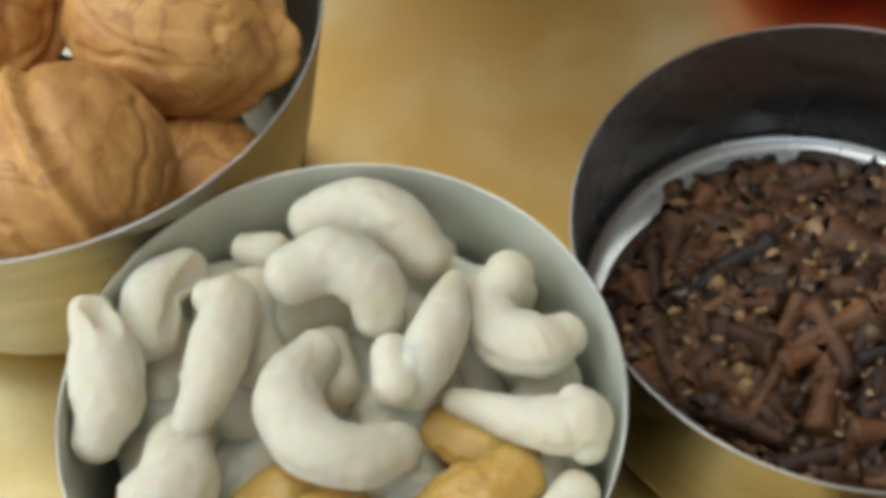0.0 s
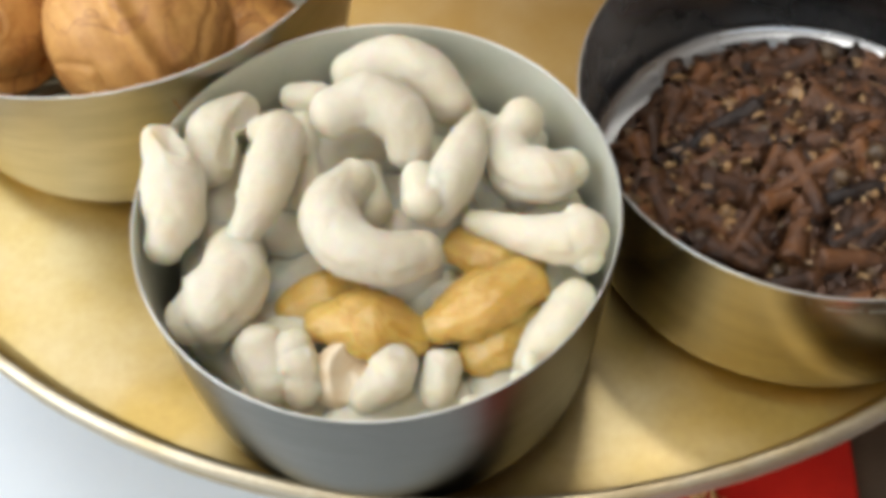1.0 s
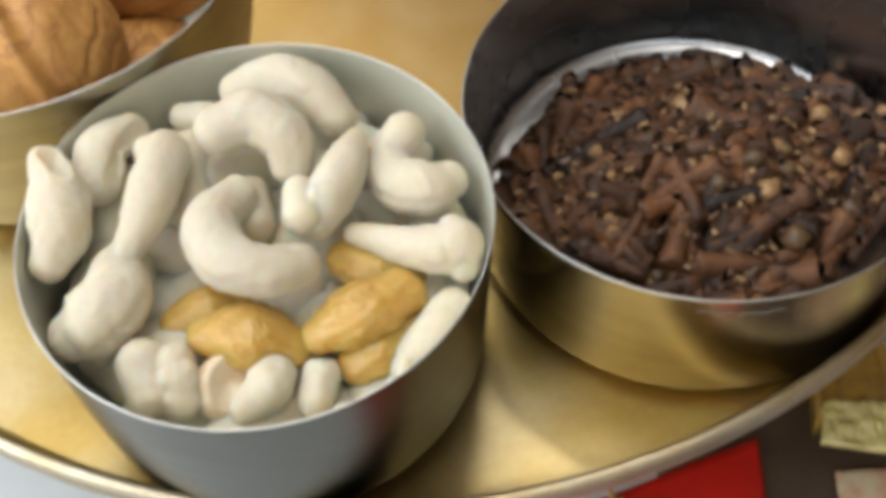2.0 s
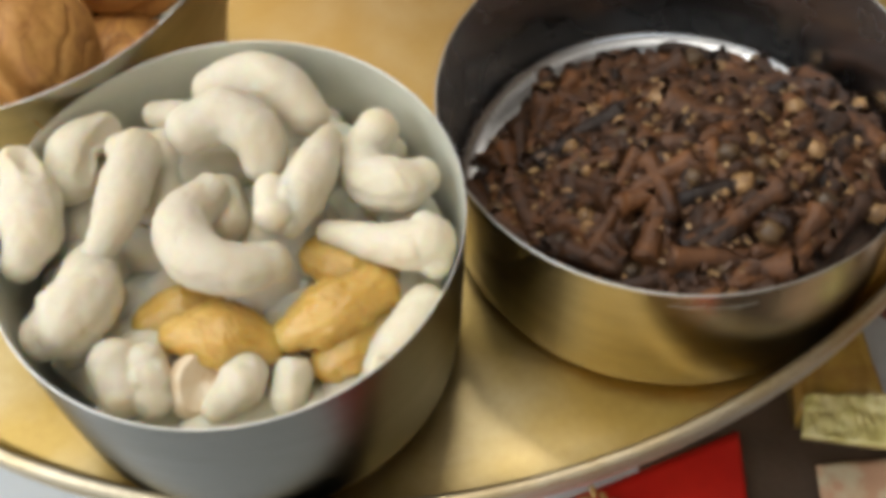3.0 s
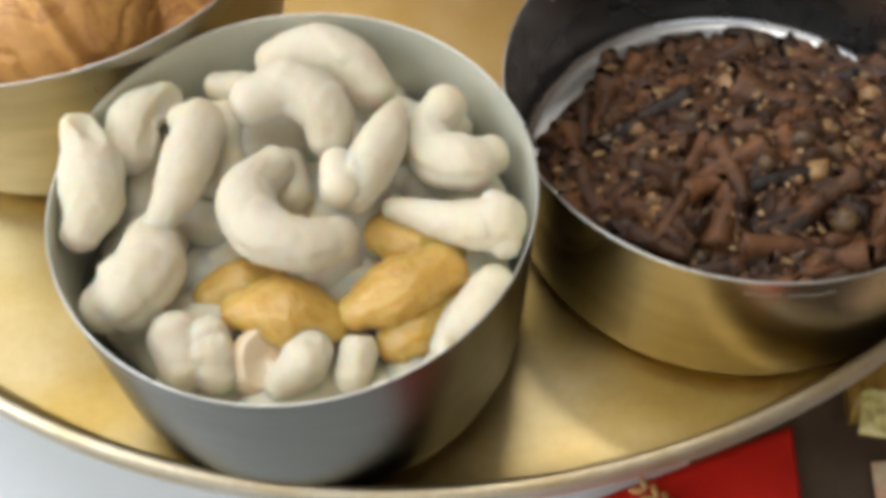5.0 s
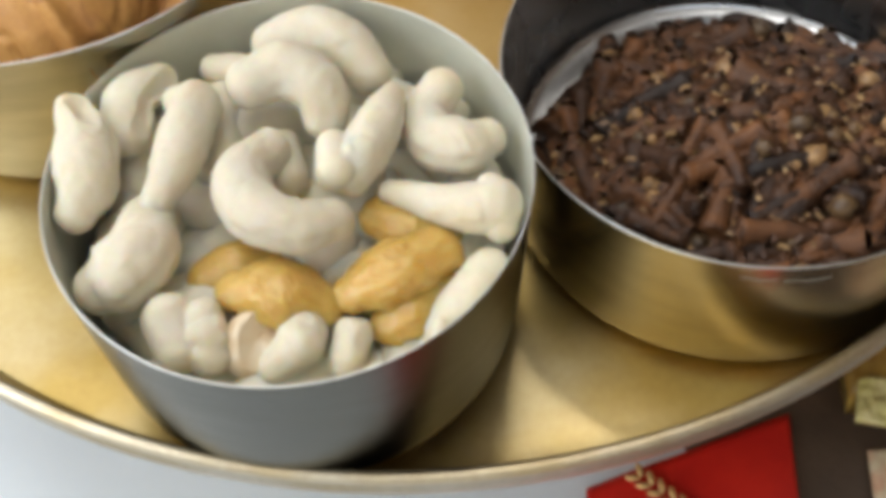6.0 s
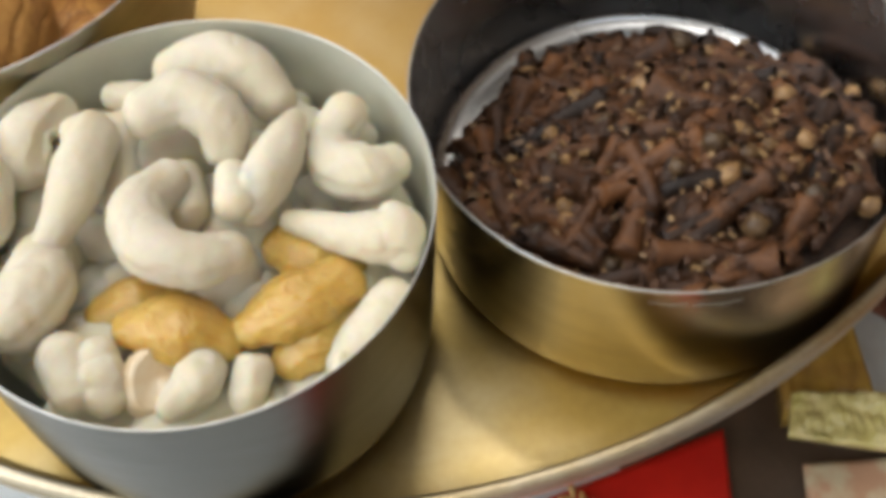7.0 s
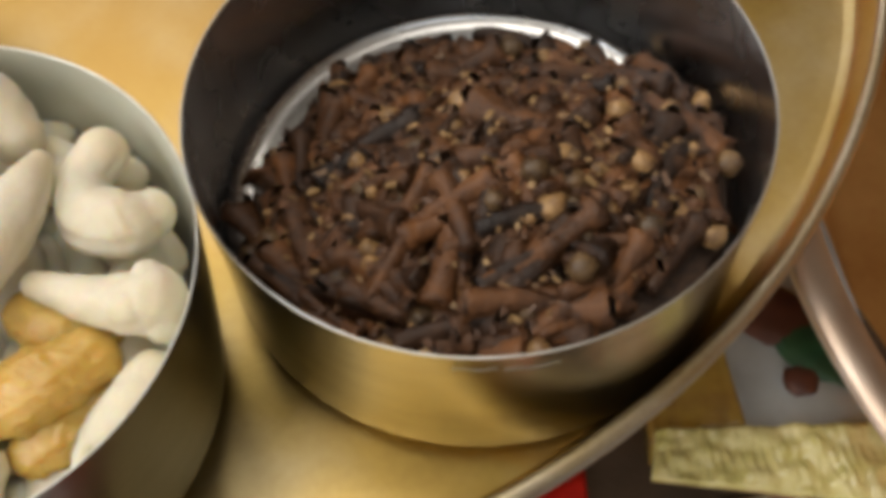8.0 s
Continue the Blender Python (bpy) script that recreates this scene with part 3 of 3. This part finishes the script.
# ------------------------------------------------------------------ cloves
def clove_parts(seed):
    """Stem and bud of one clove along +x, about 14 mm long."""
    rnd = random.Random(seed)
    L, r = 0.0115 + 0.0030 * rnd.random(), 0.00150 + 0.00035 * rnd.random()
    bend, off = rnd.uniform(-0.0012, 0.0012), Vector((seed * 3.1, seed, 0))
    stem = bmesh.new()
    rings = []
    for t, w in ((0, 0.50), (0.04, 0.78), (0.2, 0.86), (0.4, 0.92), (0.6, 1.0), (0.78, 1.14), (0.9, 1.38), (0.97, 1.55), (1.0, 1.30)):
        ring = []
        for k in range(9):
            a = 2 * math.pi * k / 9
            p = Vector((t * L - L / 2, math.cos(a) * r * w * 1.12 + bend * math.sin(math.pi * t), math.sin(a) * r * w * 0.86))
            ring.append(stem.verts.new(p + Vector((0, math.cos(a), math.sin(a))) * r * 0.30 * noise.noise(p * 520 + off)))
        rings.append(ring)
    for a, b in zip(rings, rings[1:]):
        for k in range(9):
            stem.faces.new((a[k], a[(k + 1) % 9], b[(k + 1) % 9], b[k]))
    stem.faces.new(rings[0][::-1])
    stem.faces.new(rings[-1])
    for q in range(4):                                            # calyx prongs, bent outwards
        a = math.pi / 2 * q + 0.4 + rnd.uniform(-0.2, 0.2)
        d = Vector((0, math.cos(a), math.sin(a)))
        e = Vector((0, -d.z, d.y))
        foot = Vector((L / 2 - 0.0006, 0, 0))
        v = [stem.verts.new(foot + p) for p in (d * r * 1.25 + e * r * 0.75, d * r * 1.25 - e * r * 0.75, d * r * 0.6 - Vector((0.0009, 0, 0)),
                                                Vector((0.0009, 0, 0)) + d * r * 1.65 + e * r * 0.45, Vector((0.0009, 0, 0)) + d * r * 1.65 - e * r * 0.45, Vector((0.0017 * rnd.uniform(0.6, 1.1), 0, 0)) + d * r * 1.75)]
        for f in ((0, 1, 4, 3), (3, 4, 5), (1, 2, 4), (2, 0, 3), (2, 3, 4), (4, 3, 5)[::-1]):
            if len({v[k] for k in f}) == len(f) and not stem.faces.get([v[k] for k in f]):
                stem.faces.new([v[k] for k in f])
    bud = bmesh.new()
    bmesh.ops.create_icosphere(bud, subdivisions=2, radius=r * 1.08, matrix=Matrix.Translation((L / 2 + r * 0.7, 0, 0)))
    for v in bud.verts:
        a = math.atan2(v.co.z, v.co.y)
        v.co += v.normal * (0.0005 * noise.noise(v.co * 900 + off) - 0.00016 * abs(math.cos(2 * a)) ** 8)
    return stem, bud


def heap(x, y):
    """Height of the clove heap over the tray at a point of the bowl."""
    dx, dy = x - 0.103, y - 0.018
    return 0.0105 + 0.0215 * math.exp(-(dx * dx / (0.0022 if dx > 0 else 0.0017) + dy * dy / (0.0008 if dy > 0 else 0.0024)))


rnd = random.Random(5)
masters = []
for s in range(12):
    stem, bud = clove_parts(s)
    masters.append((mesh_of("stem", stem, CLOVE), mesh_of("bud", bud, CLOVE_BUD)))


def clove(m, kind, with_bud, size):
    ob = empty("clove", m @ Matrix.Scale(size, 4), "dried dark brown clove in the steel bowl", "clove", "cloves in the steel bowl")
    a = new("stem", masters[kind][0])
    a.parent = ob
    if with_bud:
        b = new("bud", masters[kind][1])
        b.parent = ob
        tagged(b, "round tan bud")
    return ob


placed = 0
while placed < 298:
    a, q = rnd.random() * 2 * math.pi, math.sqrt(rnd.random())
    reach = 0.0430 if math.sin(a) < 0.25 + 0.5 * max(0.0, math.cos(a)) else 0.0380
    x, y = CLOVE_BOWL[0] + reach * q * math.cos(a), CLOVE_BOWL[1] + reach * q * math.sin(a)
    z = heap(x, y) + 0.0016 * rnd.random()
    slope_x = -math.degrees(math.atan2(heap(x + 0.002, y) - heap(x - 0.002, y), 0.004))
    slope_y = math.degrees(math.atan2(heap(x, y + 0.002) - heap(x, y - 0.002), 0.004))
    h = rnd.random() * 360 if q < 0.74 else math.degrees(a) + 90 + rnd.choice((0, 180)) + rnd.uniform(-22, 22)
    clove(pose(x, y, z, slope_y * 0.8, slope_x * 0.8, 0) @ pose(0, 0, 0, 0, 0, h) @ pose(0, 0, 0, rnd.random() * 360, 0, 0) @ pose(0, 0, 0, 0, rnd.gauss(0, 5), rnd.gauss(0, 8)), rnd.randrange(12), rnd.random() < 0.4, rnd.uniform(1.05, 1.5))
    placed += 1

ball = bmesh.new()
bmesh.ops.create_icosphere(ball, subdivisions=2, radius=0.0018)
for v in ball.verts:
    v.co *= 1 + 0.30 * noise.noise(v.co * 900)
ball = mesh_of("clove_bud", ball, CLOVE_BUD)
for k in range(60):
    a, q = rnd.random() * 2 * math.pi, math.sqrt(rnd.random())
    x, y = CLOVE_BOWL[0] + 0.041 * q * math.cos(a), CLOVE_BOWL[1] - 0.006 + 0.034 * q * math.sin(a)
    ob = new("clove_bud", ball)
    ob.matrix_world = pose(x, y, heap(x, y) + 0.0020 + 0.0012 * rnd.random(), rnd.random() * 360, 0, rnd.random() * 360) @ Matrix.Diagonal((1, 0.85, 0.8, 1)) @ Matrix.Scale(0.55 + 0.4 * rnd.random(), 4)
    tagged(ob, "loose round tan clove bud", "clove bud", "clove buds in the steel bowl")

# crumbs and broken cloves that fill the heap below
crumbs = bmesh.new()
grid = {}
N, M = 60, 26
for j in range(M + 1):
    for i in range(N):
        q = j / M
        a = 2 * math.pi * i / N
        x, y = 0.0483 * q * math.cos(a), 0.0483 * q * math.sin(a)
        if y > 0.0:
            y *= 0.78
            x *= 0.97 if x > 0 else 0.93
        z = heap(CLOVE_BOWL[0] + x, CLOVE_BOWL[1] + y) - 0.0022 + 0.0022 * noise.noise(Vector((x, y, 0)) * 420)
        if j == M:
            z = 0.0092
        grid[i, j] = crumbs.verts.new((x, y, z))
for j in range(M):
    for i in range(N):
        k = (i + 1) % N
        crumbs.faces.new((grid[i, j], grid[k, j], grid[k, j + 1], grid[i, j + 1]))
bmesh.ops.remove_doubles(crumbs, verts=crumbs.verts, dist=1e-6)
pile = part("clove_crumbs", crumbs, CRUMBS)
pile.location = (*CLOVE_BOWL, 0)
tagged(pile, "dark heap of clove crumbs under whole cloves", "clove crumbs", kind="stuff")


# broken stalks, prongs and flakes that lie on the heap
flakes = bmesh.new()
for k in range(900):
    a, q = rnd.random() * 2 * math.pi, math.sqrt(rnd.random())
    x, y = CLOVE_BOWL[0] + 0.0415 * q * math.cos(a), CLOVE_BOWL[1] - 0.004 + 0.036 * q * math.sin(a)
    m = pose(x, y, heap(x, y) + rnd.uniform(0.0012, 0.0042), rnd.uniform(-40, 40), rnd.uniform(-40, 40), rnd.random() * 360)
    size = Vector((rnd.uniform(0.0004, 0.0017), rnd.uniform(0.0003, 0.0008), rnd.uniform(0.0002, 0.0005)))
    v = [flakes.verts.new(m @ Vector((sx * size.x * rnd.uniform(0.6, 1), sy * size.y * rnd.uniform(0.5, 1), sz * size.z))) for sx in (-1, 1) for sy in (-1, 1) for sz in (-1, 1)]
    for f in ((0, 1, 3, 2), (4, 6, 7, 5), (0, 4, 5, 1), (2, 3, 7, 6), (0, 2, 6, 4), (1, 5, 7, 3)):
        flakes.faces.new([v[j] for j in f])
FLAKE = material("clove flakes", (0.16, 0.07, 0.03), 0.5, grain=0.3, grain_scale=1500, bump=0.3)
nodes, links = FLAKE.node_tree.nodes, FLAKE.node_tree.links
geo, ramp = nodes.new("ShaderNodeNewGeometry"), nodes.new("ShaderNodeValToRGB")
ramp.color_ramp.elements[0].color, ramp.color_ramp.elements[1].color = (0.05, 0.02, 0.01, 1), (0.40, 0.25, 0.11, 1)
ramp.color_ramp.elements.new(0.6).color = (0.10, 0.045, 0.018, 1)
links.new(geo.outputs["Random Per Island"], ramp.inputs[0])
links.new(ramp.outputs[0], nodes["Principled BSDF"].inputs["Base Color"])
tagged(part("clove_flakes", flakes, FLAKE, smooth=False), "tan and brown flakes of broken cloves", "clove flakes", kind="stuff")


# ------------------------------------------------------------------ walnuts
def walnut(m, seed, length=0.046, width=0.039):
    """An egg of two ridged halves with a raised seam round it, along x."""
    bm = bmesh.new()
    bmesh.ops.create_uvsphere(bm, u_segments=112, v_segments=72, radius=1.0)
    off = Vector((seed * 5.7, seed * 1.9, seed * 3.1))
    for v in bm.verts:
        d = v.co.normalized()
        p = Vector((d.x * length / 2 * (1 + 0.05 * d.x), d.y * width / 2, d.z * width / 2))
        warp = Vector((noise.noise(d * 2.2 + off), noise.noise(d * 2.2 + off + Vector((9, 0, 0))), 0)) * 0.5
        q = Vector((d.x * 0.5, d.y * 1.9, d.z * 1.9)) + warp * 0.7 + off
        cut = -0.055 * math.exp(-(noise.noise(q) / 0.05) ** 2)
        fine = -0.018 * math.exp(-(noise.noise(q * 2.3 + off) / 0.10) ** 2)
        seam = 0.09 * math.exp(-(d.z / 0.075) ** 2) - 0.05 * math.exp(-((abs(d.z) - 0.15) / 0.07) ** 2)
        tip = 0.10 * max(0.0, d.x - 0.93) / 0.07
        bumps = 0.025 * noise.noise(d * 3 + off)
        v.co = p * (1 + cut + fine + seam + tip + bumps)
    ob = part("walnut", bm, WALNUT)
    ob.matrix_world = m
    return tagged(ob, "whole light brown walnut with a wrinkled shell", "walnut", "walnuts in the large bowl")


walnut(pose(-0.0490, 0.0515, 0.0480, 0, 0, 112) @ pose(0, 0, 0, 78, 0, 0), 1, 0.042, 0.040)
walnut(pose(-0.0318, 0.0895, 0.0470, 50, 5, -22), 2, 0.046, 0.038)
walnut(pose(-0.0740, 0.0930, 0.0460, 10, -10, 60), 3, 0.042, 0.038)
walnut(pose(-0.0500, 0.1180, 0.0440, 70, 10, 20), 4, 0.042, 0.038)
walnut(pose(-0.0890, 0.0650, 0.0380, 30, 10, 80), 5, 0.038, 0.034)
walnut(pose(-0.0620, 0.0850, 0.0200, 30, 10, 10), 6, 0.040, 0.035)
walnut(pose(-0.0850, 0.1180, 0.0300, 30, 10, 140), 7, 0.036, 0.033)
walnut(pose(-0.0315, 0.0650, 0.0225, 20, 15, 40), 8, 0.037, 0.033)

# ------------------------------------------------------------------ things beside and behind
bundle = bmesh.new()
bmesh.ops.create_uvsphere(bundle, u_segments=48, v_segments=24, radius=1.0)
for v in bundle.verts:
    d = v.co.copy()
    fold = 1 + 0.06 * math.sin(7 * math.atan2(d.y, d.x) + 2 * d.z) * (1 - d.z * d.z)
    v.co = Vector((0.034 * d.x * fold, 0.026 * d.y * fold, 0.016 + 0.0155 * max(d.z, -0.92) / 0.95))
bundle = part("red_bundle", bundle, CRIMSON)
bundle.location = (0.136, 0.142, 0.0)
tagged(bundle, "small bundle of red satin cloth on the tray", "cloth bundle")

# copper plate that stands lower, beside the tray
plate = empty("copper_plate", pose(0.326, 0.030, TABLE_Z), "round copper plate with a pale wide rim", "plate")
part("dish", lathe([(0, 0.001), (0.10, 0.001)] + fillet(0.135, 0.001, 0.153, 0.037, 8) + [(0.1545, 0.036)] + fillet(0.136, 0.0, 0.1545, 0.033, 8)[::-1] + [(0.136, 0), (0, 0)], 128), COPPER, plate, "orange copper dish")
part("rim", lathe([(0.153, 0.0372), (0.1545, 0.0395), (0.163, 0.0410), (0.1645, 0.0400), (0.1640, 0.0385), (0.155, 0.0365), (0.153, 0.0360)], 128), COPPER_RIM, plate, "flat rim with the sky's reflection painted pale")

# red cloth with a braid of gold thread
cloth = empty("red_cloth", pose(0, 0, 0), "folded red satin cloth with gold thread on the table", "cloth")
Z = TABLE_Z
part("fabric", sheet(((0.045, -0.120, Z + 0.003), (0.103, -0.115, Z + 0.003), (0.1142, -0.0030, Z + 0.004), (0.0600, -0.0195, Z + 0.004)), 0.0025, 40, 40,
                     lambda u, v: 0.0012 * noise.noise((u * 4, v * 4, 0.3))), RED_CLOTH, cloth)
for k in range(9):
    for side in (-1, 1):
        leaf = bmesh.new()
        bmesh.ops.create_uvsphere(leaf, u_segments=10, v_segments=6, radius=1.0, matrix=Matrix.Diagonal((0.0021, 0.0009, 0.0006, 1)))
        part("gold_stitch", leaf, GOLD_THREAD, cloth, "stitch of gold thread").matrix_world = pose(0.0725 + 0.0024 * k - 0.0010 * side, -0.0175 - 0.0023 * k - 0.0010 * side, Z + 0.0056, 0, 0, -44 + 38 * side)

brown = part("paper_packet", sheet(((0.085, -0.260, Z + 0.0005), (0.270, -0.260, Z + 0.0005), (0.190, 0.030, Z + 0.0010), (0.087, 0.030, Z + 0.0010)), 0.0004, 20, 20,
                                   lambda u, v: 0.0008 + 0.0006 * noise.noise((u * 5, v * 5, 2.3))), BROWN_PAPER)
tagged(brown, "flat brown paper packet under the cloth", "paper packet")
pink = part("printed_packet", sheet(((0.128, -0.042, Z + 0.005), (0.190, -0.048, Z + 0.005), (0.174, -0.016, Z + 0.005), (0.1315, -0.0150, Z + 0.005)), 0.001, 20, 20,
                                    lambda u, v: 0.0010 * noise.noise((u * 5, v * 5, 5.3))), PINK_PAPER)
tagged(pink, "pink and cream printed packet on the table", "packet")

# plastic pouch with a crimped seal
P = -0.055
pouch = empty("plastic_pouch", pose(0, 0, 0), "cloudy plastic pouch with a crimped yellow seal", "pouch")
part("body", sheet(((0.150, -0.004, P + 0.006), (0.184, -0.010, P + 0.006), (0.184, 0.050, P + 0.006), (0.150, 0.045, P + 0.006)), 0.0145, 30, 30,
                   lambda u, v: 0.0012 * noise.noise((u * 4, v * 4, 7.3))), FILM_GREY, pouch, "cloudy grey film")
part("gold_side", sheet(((0.1292, -0.003, P + 0.007), (0.1500, -0.003, P + 0.007), (0.1500, 0.045, P + 0.007), (0.1335, 0.045, P + 0.007)), 0.0155, 24, 24,
                        lambda u, v: 0.0010 * noise.noise((u * 6, v * 6, 1.3))), FILM_GOLD, pouch, "gold printed side")
seal = part("seal", sheet(((0.1260, -0.0128, P + 0.009), (0.182, -0.0280, P + 0.009), (0.182, -0.0078, P + 0.010), (0.1292, -0.0022, P + 0.010)), 0.002, 420, 14,
                          lambda u, v: 0.00038 * math.sin(u * 155 + 9 * v + 3 * noise.noise((u * 9, v * 3, 8.1))) * (0.4 + noise.noise((u * 6, v * 3, 2.2))) * math.exp(-((v - 0.5) / 0.2) ** 4) + 0.0014 * noise.noise((u * 11, v * 5, 4.3)) + 0.0006 * noise.noise((u * 30, v * 12, 6.3))), FILM_YELLOW, pouch, "crimped shiny yellow seal")
for name, cx, cy, rx, ry, mat, label in (("green_leaf_print", 0.1720, 0.012, 0.012, 0.007, GREEN, "dark green printed leaf"), ("maroon_print", 0.1630, 0.024, 0.010, 0.008, MAROON, "maroon printed patch"),
                                         ("maroon_print", 0.1650, 0.006, 0.004, 0.004, MAROON, "maroon printed patch")):
    blob = bmesh.new()
    bmesh.ops.create_uvsphere(blob, u_segments=24, v_segments=12, radius=1.0)
    for v in blob.verts:
        f = 1 + 0.25 * noise.noise(v.co * 2 + Vector((cx * 90, 0, 0)))
        v.co = Vector((v.co.x * rx * f, v.co.y * ry * f, v.co.z * 0.0012))
    part(name, blob, mat, pouch, label).matrix_world = pose(cx, cy, P + 0.0072, 0, 0, -40)
